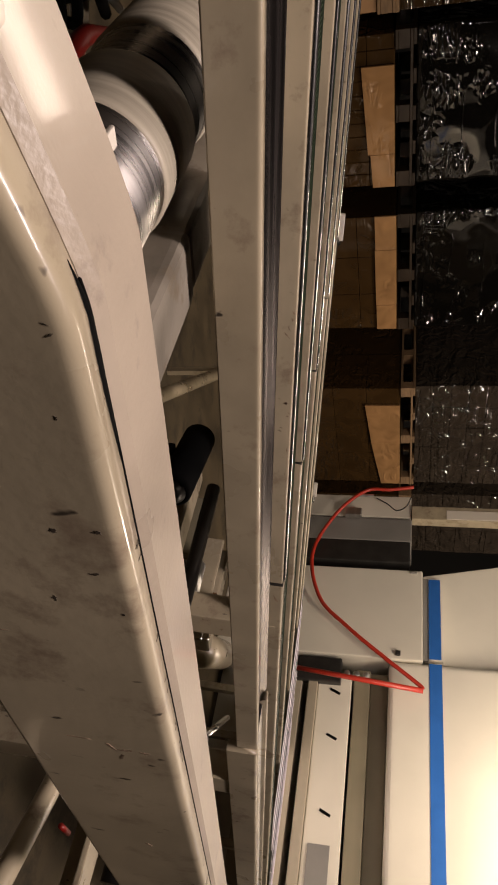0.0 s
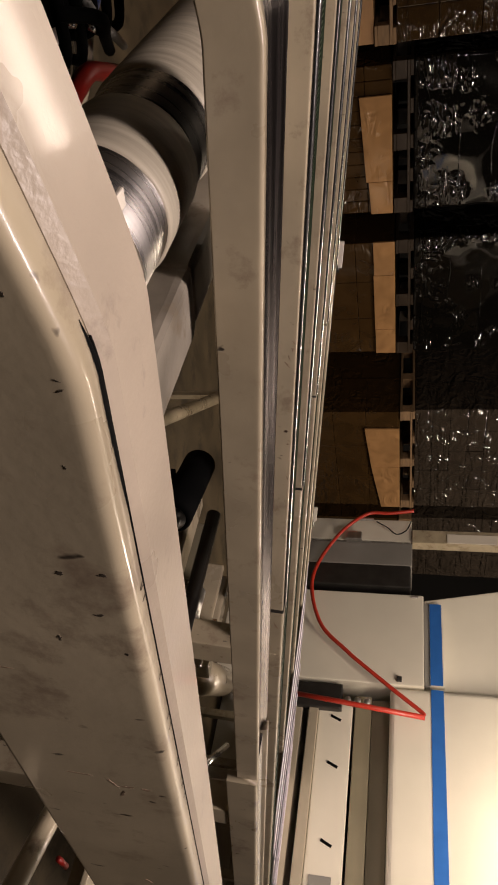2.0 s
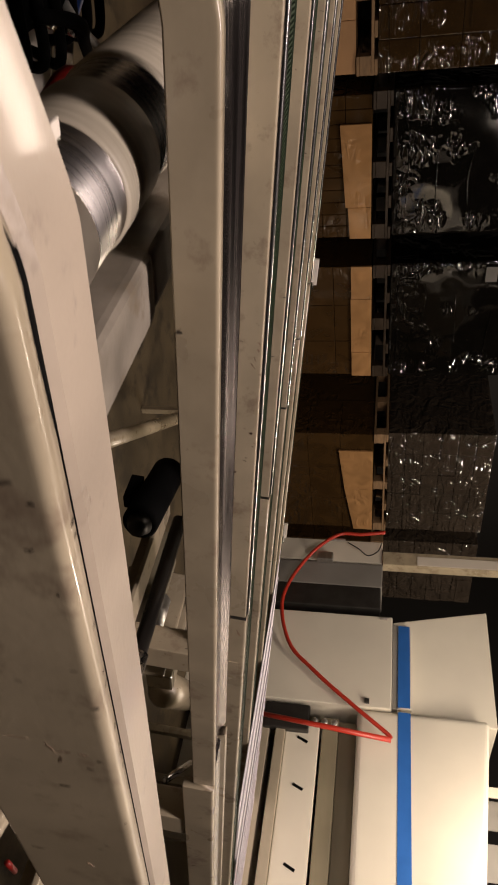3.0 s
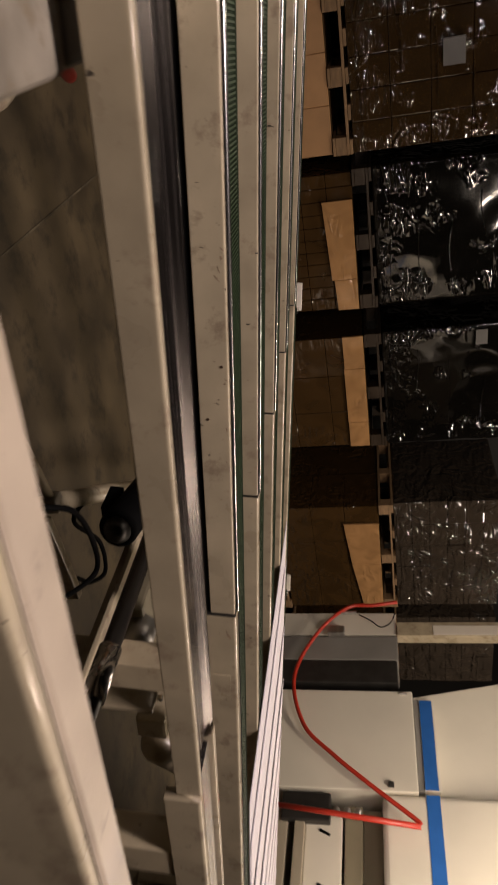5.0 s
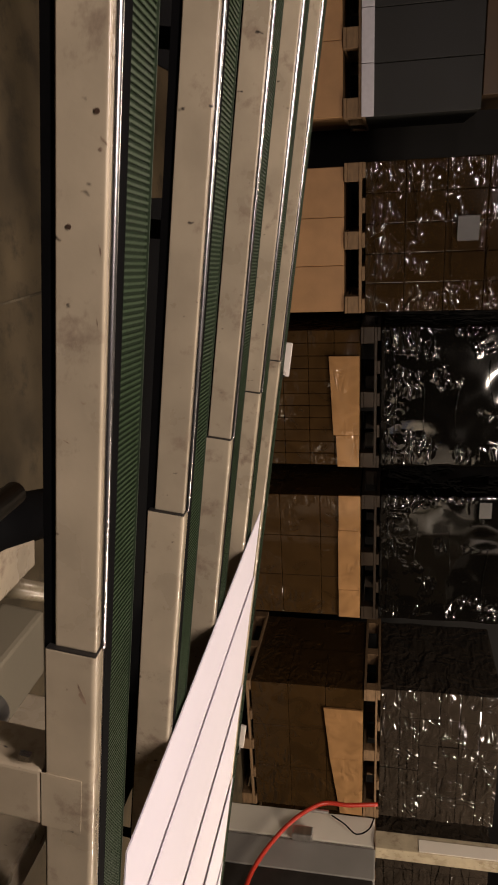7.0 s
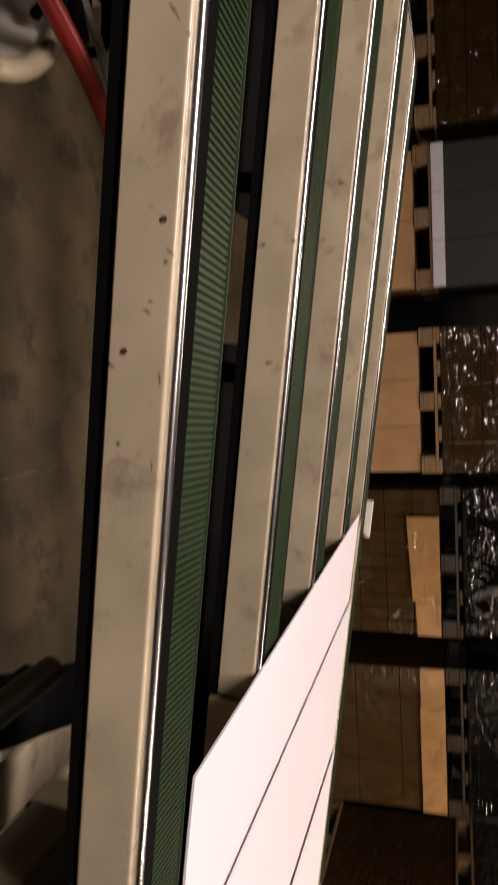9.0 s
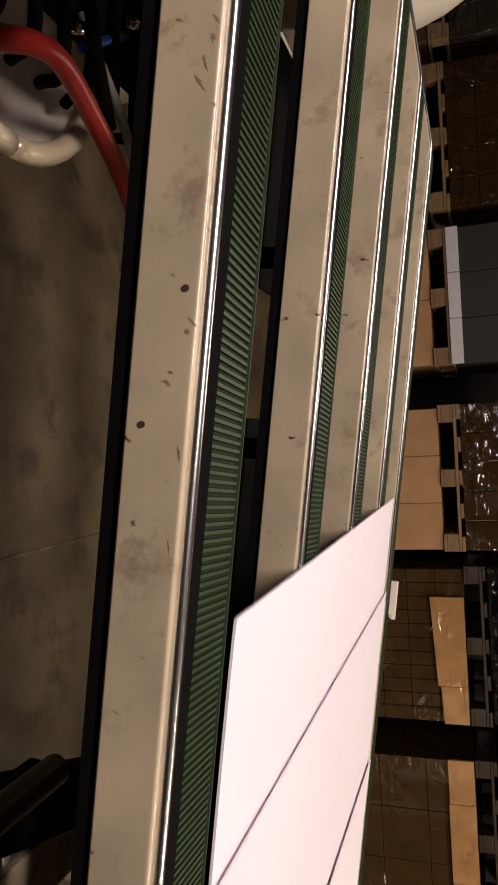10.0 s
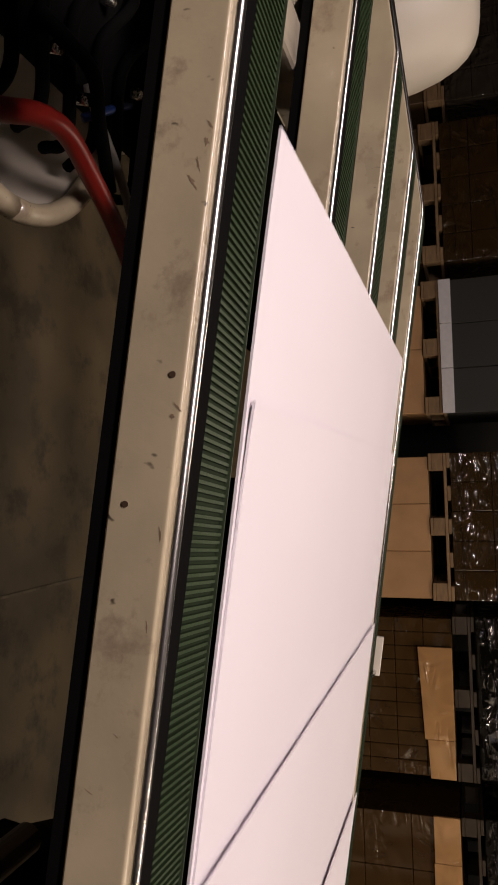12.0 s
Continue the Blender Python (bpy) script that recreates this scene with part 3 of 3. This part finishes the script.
tagged(part("air_hose", tube(spline([(-0.60, 0.36, -0.31), (-0.625, 0.44, -0.3), (-0.645, 0.49, -0.295), (-0.65, 0.537, -0.295), (-0.632, 0.598, -0.30), (-0.606, 0.678, -0.31), (-0.57, 0.78, -0.33)]), 0.0115), DARKRED, smooth=True, m=BED), "thick dark red air hose", "hose")
tagged(part("air_hose", tube(spline([(-0.69, 0.585, -0.31), (-0.703, 0.6, -0.3), (-0.753, 0.676, -0.3), (-0.80, 0.78, -0.32)]), 0.005, seg=8), BLUEHOSE, smooth=True, m=BED), "thin blue air hose", "hose")
tagged(part("air_hose", tube(spline([(-0.72, 0.57, -0.30), (-0.69, 0.596, -0.295), (-0.654, 0.665, -0.30), (-0.62, 0.75, -0.32)]), 0.006, seg=8), GREYPAINT, smooth=True, m=BED), "thin grey air hose", "hose")
tagged(part("air_hose", tube(spline([(-0.73, 0.46, -0.29), (-0.71, 0.53, -0.27), (-0.68, 0.58, -0.285), (-0.64, 0.66, -0.31)]), 0.008, seg=8), BLACK, smooth=True, m=BED), "black air hose lying on the valve block", "hose")
guard = thing("pale_guard", BED, "pale curved metal guard below the rails", "guard")
ring = [(-0.72 + 0.15 * math.cos(a), 0.53 + 0.15 * math.sin(a), -0.345) for a in (2 * math.pi * k / 40 for k in range(41))]
part("rim", tube(ring, 0.013, seg=10), PAINT, guard, "thick pale rim", smooth=True)
part("dish", tube([(-0.72, 0.53, -0.50), (-0.72, 0.53, -0.47), (-0.72, 0.53, -0.36)], [0.088, 0.12, 0.147], seg=36, caps=False), WHITEPLASTIC, guard, smooth=True)
part("base", tube([(-0.72, 0.53, -1.10), (-0.72, 0.53, -0.50)], 0.086, seg=24), GREYPAINT, guard, smooth=True)

# small clips on the far rail
for u in (0.017, 1.09):
    c = thing("edge_clip", BED @ pose(u, 1.33, 0.003), "small white clip on the outer rail", "clip", "clips on the outer rail")
    part("clip_plate", box(-0.038, 0.038, -0.004, 0.004, -0.022, 0.010, 0.002), WHITEPLASTIC, c)
    part("screw", tube([(0.03, -0.002, 0.0), (0.03, -0.035, 0.0)], 0.004, seg=8), STEEL, c)

# ---- sheets riding up the belts ----


def sheet_mesh(length, v0, v1, thick, lift):
    """A board sheet whose front edge stands up a little."""
    bm = bmesh.new()
    rings = []
    for u in (0, 0.01, 0.02, 0.035, 0.05, 0.07, 0.10, 0.14, 0.2, 0.4, 0.65, length):
        z = lift * math.exp(-u / 0.035)
        rings.append([bm.verts.new(q) for q in ((u, v0, z), (u, v1, z), (u, v1, z + thick), (u, v0, z + thick))])
    for a, b in zip(rings, rings[1:]):
        for k in range(4):
            bm.faces.new((a[k], a[(k + 1) % 4], b[(k + 1) % 4], b[k]))
    bm.faces.new(rings[0])
    bm.faces.new(rings[-1][::-1])
    return bm


SHEETS = []
for i in range(9):
    dy = (0, 0.004, -0.003, 0.005, 0.001, -0.004, 0.003, 0, 0.002)[i]
    s = part("sheet", sheet_mesh(0.9, 0.326 + dy, 1.168 + dy, 0.0018, 0.0016 if i else 0.001), PAPER)
    tagged(s, "blank white board sheet lying shingled on the belts", "sheet", "sheets on the conveyor")
    under = min(i, 3) * 0.0023
    SHEETS.append((s, -0.543 + (0 if i == 0 else 0.167 + 0.297 * (i - 1)), 0.0014 + under, math.degrees(under / 0.9)))

# ---- hall ----


def structure(name, bm, material, label):
    return tagged(part(name, bm, material), label, name.split("_")[0], kind="structure")


structure("floor", box(-8, 9, -5, 8, -0.2, 0), CONCRETE, "stained bare concrete hall floor")
part("joint_strip", box(-0.034, -0.026, -4.6, 7.4, 0.0005, 0.002), JOINT, bpy.data.objects["floor"], "pale filled floor joint")
structure("ceiling", box(-8, 9, -5, 8, 6.0, 6.2), WALL, "dark hall ceiling")
structure("wall_north", box(-8, 9, 7.5, 7.7, 0, 6), WALL, "dark hall wall behind the pallets")
structure("wall_south", box(-8, 9, -4.9, -4.7, 0, 6), WALL, "dark hall wall")
structure("wall_west", box(-8, -7.8, -5, 8, 0, 6), WALL, "dark hall wall")
structure("wall_east", box(8.8, 9, -5, 8, 0, 6), WALL, "dark hall wall")

# ---- pallets ----
ROW = 4.85


def pallet(x0, x1, z, depth=1.1, wood=WOOD, label="worn wooden pallet with three blocks to a side"):
    w = x1 - x0
    p = thing("pallet", pose(x0, ROW, z), label, "pallet", "pallets in the row")
    for i in range(5):
        a = i * (w - 0.1) / 4
        part("deck_board", box(a, a + 0.1, 0, depth, 0.118, 0.14, 0.003, seg=1), wood, p)
    for j in range(3):
        c = j * (depth - 0.1) / 2
        part("stringer_board", box(0, w, c, c + 0.1, 0.098, 0.117, 0.002, seg=1), wood, p)
        for i in range(3):
            a = i * (w - 0.12) / 2
            part("block", box(a, a + 0.12, c + 0.003, c + 0.097, 0.02, 0.0975, 0.003, seg=1), wood, p)
    for i in range(3):
        a = i * (w - 0.12) / 2
        part("bottom_board", box(a, a + 0.12, 0, depth, 0, 0.0195, 0.002, seg=1), wood, p)
    return p


def cartons(x0, x1, z0, z1, nx, nz, material, label, depth=1.05, inset=0.0):
    ob = thing("carton_stack", pose(x0, ROW + 0.02 + inset, z0), label, "cartons", "carton loads in the row")
    w, h = (x1 - x0) / nx, (z1 - z0) / nz
    for j in range(nz):
        for i in range(nx):
            jit = random.uniform(-0.002, 0.002)
            part("carton", box(i * w + 0.001, (i + 1) * w - 0.001, jit, depth / 2, j * h + 0.001, (j + 1) * h - 0.001, 0.004, seg=1), material, ob)
    part("rear_carton", box(0.01, (x1 - x0) - 0.01, depth / 2 + 0.004, depth, 0.0, z1 - z0, 0.005), material, ob)
    return ob


def wrapped(x0, x1, z0, z1, material, label, depth=1.05, nx=1, nz=1):
    """A load in stretch film: dark goods, or cartons whose edges show through the tight film."""
    ob = thing("wrapped_load", pose(x0, ROW, z0), label, "pallet load", "wrapped loads in the row")
    w, h = x1 - x0, z1 - z0
    front = 0.06 if nx > 1 else 0.03
    bm = box(0, w, front, depth, 0, h, 0.03, seg=3)
    bmesh.ops.subdivide_edges(bm, edges=[e for e in bm.edges if e.calc_length() > 0.2], cuts=18, use_grid_fill=True)
    shift = Vector((x0 * 3, 0, 0))
    for v in bm.verts:
        q = v.co * 5 + shift
        v.co += Vector((noise.noise(q), noise.noise(q + Vector((7, 0, 0))), noise.noise(q + Vector((0, 9, 0))) * 0.3)) * 0.011
    part("film_wrap", bm, material, ob, "creased glossy stretch film", smooth=True)
    if nx > 1:
        cw, ch = w / nx, h / nz
        for j in range(nz):
            for i in range(nx):
                a, c = i * cw, j * ch
                part("carton", box(a + 0.001, a + cw - 0.001, 0.028 + random.uniform(0, 0.010), 0.12, c + 0.001, c + ch - 0.001, 0.007, seg=2), material, ob)
    for i in range(4):
        z = h * (0.06 + 0.24 * i) + random.uniform(-0.03, 0.03)
        reach = 0.94 if i == 0 else random.uniform(0.25, 0.6)
        start = 0.03 if i == 0 else random.uniform(0.03, 0.96 - reach)
        pts = [(x, 0.022 + 0.006 * noise.noise(Vector((x * 9 + i, x0, i))), z + 0.05 * noise.noise(Vector((x * 3, x0 + i, 2)))) for x in [w * (start + reach * k / 24) for k in range(25)]]
        part("film_band", tube(pts, [0.0015 + 0.006 * abs(noise.noise(Vector((k * 0.5, i, x0)))) for k in range(25)], seg=8), material, ob, "twisted band of film", smooth=True)
    return ob


def cap(x0, x1, z0, z1, slant=0.0, lift=0.0):
    """A pale folded board collar round the top of a load."""
    bm = box(x0, x1, ROW - 0.004, ROW + 0.016, z0, z1, 0.002, seg=1)
    for v in bm.verts:
        if v.co.z < (z0 + z1) / 2:
            v.co.z += slant * (x1 - v.co.x) / (x1 - x0)
    return tagged(part("board_collar", bm, FILMKRAFT), "pale brown folded board collar under clear film", "cardboard", "board collars on the loads")


# each bay: x0, x1, height of the lower load, kind of upper load
BAYS = [(-2.85, -1.85, 1.0), (-1.72, -0.79, 0.98), (-0.52, 0.48, 0.985), (0.58, 1.66, 1.10), (1.89, 3.01, 1.11), (3.72, 5.15, 1.14), (5.35, 6.45, 1.12), (-4.05, -3.0, 1.05)]
GRID = {0: (2, 2), 1: (2, 2), 2: (3, 1), 3: (11, 5), 4: (3, 3), 5: (3, 3), 6: (3, 3), 7: (2, 2)}
for n, (x0, x1, top) in enumerate(BAYS):
    pallet(x0, x1, 0.0)
    # These two upper pallets take a much darker wood.
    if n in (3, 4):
        pallet(x0, x1, top + 0.003, wood=WOODDARK, label="dark wooden pallet with three blocks to a side")
    else:
        pallet(x0, x1, top + 0.003)
    pale = n in (1, 2)
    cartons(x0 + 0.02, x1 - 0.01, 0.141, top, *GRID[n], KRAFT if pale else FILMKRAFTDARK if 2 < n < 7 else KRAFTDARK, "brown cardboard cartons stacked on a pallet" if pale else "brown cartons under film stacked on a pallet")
    up = top + 0.145
    if n == 1:
        cartons(x0, x1, up, 1.85, 3, 1, SLATE, "large dark grey board blocks on a pallet")
        for a in range(3):
            w = (x1 - x0) / 3
            tagged(part("board_edge", box(x0 + a * w + 0.002, x0 + (a + 1) * w - 0.002, ROW - 0.015, ROW + 0.015, up - 0.025, up + 0.055, 0.003), WHITEBOARD), "pale board edge at the foot of a dark load", "board", "pale board edges")
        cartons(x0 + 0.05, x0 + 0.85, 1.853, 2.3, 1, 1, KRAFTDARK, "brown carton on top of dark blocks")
    elif n == 2:
        wrapped(x0, x1, up, 2.2, FILMBROWN, "brown cartons in clear creased film on a pallet", nx=5, nz=4)
    else:
        if n in (3, 4):
            wrapped(x0, x1, up, 2.3, FILM, "dark goods in glossy creased film on a pallet")
        else:
            wrapped(x0, x1, up, 2.3, FILMBROWN if n == 0 else FILMGREY, "brown cartons in clear creased film on a pallet" if n == 0 else "grey cartons in clear creased film on a pallet", nx=5, nz=6)
cap(0.79, 1.40, 0.90, 1.095, slant=-0.03)
cap(1.402, 1.655, 0.93, 1.094, slant=-0.012)
cap(1.9, 2.2, 0.935, 1.105)
cap(2.202, 2.74, 0.93, 1.105)
cap(2.742, 3.0, 0.932, 1.104)
cap(3.95, 4.5, 0.84, 1.135, slant=-0.05)
cap(4.502, 5.14, 0.93, 1.134, slant=-0.09)
for x, z, w, h in ((1.93, 2.0, 0.13, 0.09), (-0.15, 1.74, 0.16, 0.14)):
    tagged(part("shipping_label", box(x, x + w, ROW + 0.008, ROW + 0.012, z, z + h), LABELPAPER), "blank grey-white shipping label under film", "label", "labels on the loads")

# ---- feeder cabinet across the far end ----
CX = 3.25
cab = thing("feeder_cabinet", pose(0, 0, 0), "cream enamelled machine cabinet with blue tape band and open recess", "machine")
upper = box(CX, CX + 0.34, -0.6, 1.775, 1.13, 1.90, 0.045, seg=5)
for v in upper.verts:
    if v.co.z > 1.5:
        v.co.z += 0.02 - min(0.24, 0.20 * (1.775 - v.co.y))
part("upper_panel", upper, CREAM, cab)
side = part("side_panel", box(CX - 0.01, CX + 0.9, 1.78, 2.44, 0.0, 1.335, 0.008), CREAM, cab)
part("hinge", tube([(CX - 0.014, 2.42, 1.30), (CX - 0.014, 2.42, 1.25)], 0.008, seg=10), BRUSHED, side)
part("latch", box(CX - 0.03, CX - 0.008, 1.80, 1.83, 1.17, 1.20, 0.004), DARKMETAL, side, "dark latch")
hood = box(CX + 0.05, CX + 0.9, 1.80, 2.44, 1.34, 1.98, 0.01)
for v in hood.verts:
    if v.co.z > 1.6:
        v.co.y += 0.2 if v.co.y > 2.1 else 0.0
        v.co.x += 0.10
part("hood_panel", hood, CREAM, cab, "leaning cream hood")
part("hood_strip", box(CX + 0.02, CX + 0.06, 1.80, 2.40, 1.338, 1.372, 0.003), GREYPAINT, cab)
part("recess_back", box(CX + 0.30, CX + 0.9, -0.6, 1.775, 0.0, 1.128, 0.004), CREAM, cab)
# The recess's shade is carried by the rails' darker enamel.
part("recess_rail", box(CX + 0.10, CX + 0.295, -0.6, 1.72, 1.02, 1.127, 0.006), SHADEDOLIVE, cab)
part("recess_rail", box(CX + 0.06, CX + 0.295, -0.6, 1.72, 0.92, 1.018, 0.006), SHADEDOLIVE, cab)
sill = part("sill_panel", box(CX + 0.05, CX + 0.29, -0.6, 1.66, 0.70, 0.905, 0.006), CREAM, cab)
part("sill_lip", box(CX + 0.02, CX + 0.29, -0.6, 1.68, 0.64, 0.698, 0.004), PLAINPAINT, cab)
part("recess_lip", box(CX + 0.03, CX + 0.29, -0.6, 1.70, 0.30, 0.60, 0.006), PLAINPAINT, cab)
part("bearing_block", box(CX + 0.0, CX + 0.06, 1.60, 1.76, 0.56, 0.84, 0.01), DARKMETAL, cab, "dark bearing block")
for z in (0.875, 0.935, 0.995):
    part("knob", tube([(CX + 0.03, 1.66, z), (CX - 0.004, 1.66, z), (CX - 0.010, 1.66, z)], [0.022, 0.022, 0.016], seg=14), BRUSHED, cab, smooth=True)
for y in (1.56, 1.28, 0.86, 0.45):
    part("slot", box(-0.003, 0.003, -0.008, 0.008, -0.034, 0.034), BLACK, sill, "dark slanted slot", m=pose(CX + 0.049, y, 0.808, 24, 0, 0))
part("sill_plate", box(CX + 0.044, CX + 0.049, 0.30, 0.70, 0.73, 0.85, 0.002), GREYPAINT, sill)
part("tape_band", box(CX - 0.003, CX - 0.0003, -0.56, 1.77, 1.375, 1.45), BLUE, cab, "blue masking tape band")
part("tape_band", box(CX + 0.012, CX + 0.017, 1.81, 2.39, 1.374, 1.449), BLUE, cab, "blue masking tape band")
part("hood_edge", box(CX + 0.018, CX + 0.06, 1.805, 2.395, 1.3725, 1.46, 0.003), CREAM, cab)

unit = thing("grey_machine_unit", pose(0, 0, 0), "grey machine unit with dark slots behind the cabinet", "machine")
part("body", box(CX + 0.36, CX + 1.3, -1.0, 1.46, 1.5, 2.4, 0.02), GREYPAINT, unit)
part("white_bar", box(CX + 0.342, CX + 0.358, 1.47, 1.53, 1.6, 2.4, 0.004), WHITEPLASTIC, unit, "white bar")
for y in (1.25, 0.98, 0.7, 0.4):
    part("vent", box(CX + 0.353, CX + 0.362, y - 0.035, y + 0.035, 1.80, 2.0, 0.002), BLACK, unit, "dark vent slot")

post = thing("cable_post", pose(0, 0, 0), "cream steel post with grey box and air fittings", "post")
part("column", box(CX - 0.0, CX + 0.12, 2.90, 3.10, 0, 1.255, 0.006), CREAM, post)
part("column_arm", box(CX - 0.02, CX + 0.06, 2.88, 3.00, 1.26, 2.6, 0.006), PAINT, post)
part("white_cover", box(CX - 0.025, CX - 0.0205, 2.885, 2.965, 1.505, 2.6, 0.002), WHITEPLASTIC, post, "bright white cover strip")
part("grey_box", box(CX - 0.01, CX + 0.3, 2.68, 2.88, 0.3, 1.26, 0.008), GREYPAINT, post, "dull grey enclosure")
part("lower_box", box(CX - 0.01, CX + 0.3, 2.50, 2.678, 0.3, 1.25, 0.008), DARKMETAL, post, "dark lower enclosure")
part("gland", tube([(CX - 0.05, 3.06, 0.86), (CX - 0.05, 3.06, 0.98)], 0.012, seg=10), BRUSHED, post)
part("cable", tube(spline([(CX - 0.05, 3.04, 1.0), (CX - 0.06, 2.98, 1.08), (CX - 0.06, 2.92, 1.15), (CX - 0.05, 2.97, 1.22), (CX - 0.04, 3.06, 1.25)]), 0.004, seg=6), BLACK, post, smooth=True)
part("regulator", box(CX - 0.07, CX - 0.02, 2.86, 2.93, 0.78, 0.90, 0.01), BRUSHED, post, "small metal air regulator")
HX = CX - 0.08
hose = tagged(part("air_hose", tube(spline([(HX, 3.13, 1.27), (HX, 3.10, 1.1), (HX, 3.08, 0.92), (HX, 2.86, 0.72), (HX, 2.5, 0.58), (HX, 2.15, 0.66), (HX, 1.95, 0.85), (HX, 1.75, 1.1), (HX, 1.60, 1.30), (HX, 1.565, 1.335)]), 0.013), RED, smooth=True), "red air hose hanging in a loop", "hose")
rod = tagged(part("red_pipe", tube([(HX, 1.555, 1.335), (HX, 1.60, 0.9), (HX, 1.64, 0.5)], 0.016), RED, smooth=True), "straight red air pipe in front of the recess", "pipe")

# white rounded hood beyond the rails
bm = tube([(0, 0, 0), (0, 0, 0.85)] + [(0, 0, 0.85 + 0.485 * math.sin(a)) for a in (0.2, 0.4, 0.6, 0.8, 1.0, 1.15, 1.3, 1.42, 1.52)], [0.26, 0.26] + [0.26 * math.cos(a) ** 0.55 for a in (0.2, 0.4, 0.6, 0.8, 1.0, 1.15, 1.3, 1.42, 1.52)], seg=72)
barrel = thing("white_barrel", pose(-1.86, 2.2, 0), "white plastic barrel with rounded shoulder on the floor", "barrel")
part("shell", bm, WHITEPLASTIC, barrel, smooth=True)
part("hoop", tube([(0, 0, 0.60), (0, 0, 0.61), (0, 0, 0.64), (0, 0, 0.65)], [0.261, 0.268, 0.268, 0.261], seg=40, caps=False), WHITEPLASTIC, barrel, smooth=True)

# ---- motion ----


def motions():
    for s, lead, z, tilt in SHEETS:
        walk(s, [(0.0, BED @ pose(lead + 0.1715 * 12, 0, z, 0, tilt, 0)), (12.0, BED @ pose(lead, 0, z, 0, tilt, 0))])
    walk(drum, [(i * 0.4, BED @ pose(*DRUM, 0, -i * 75, 0)) for i in range(31)])


motions()
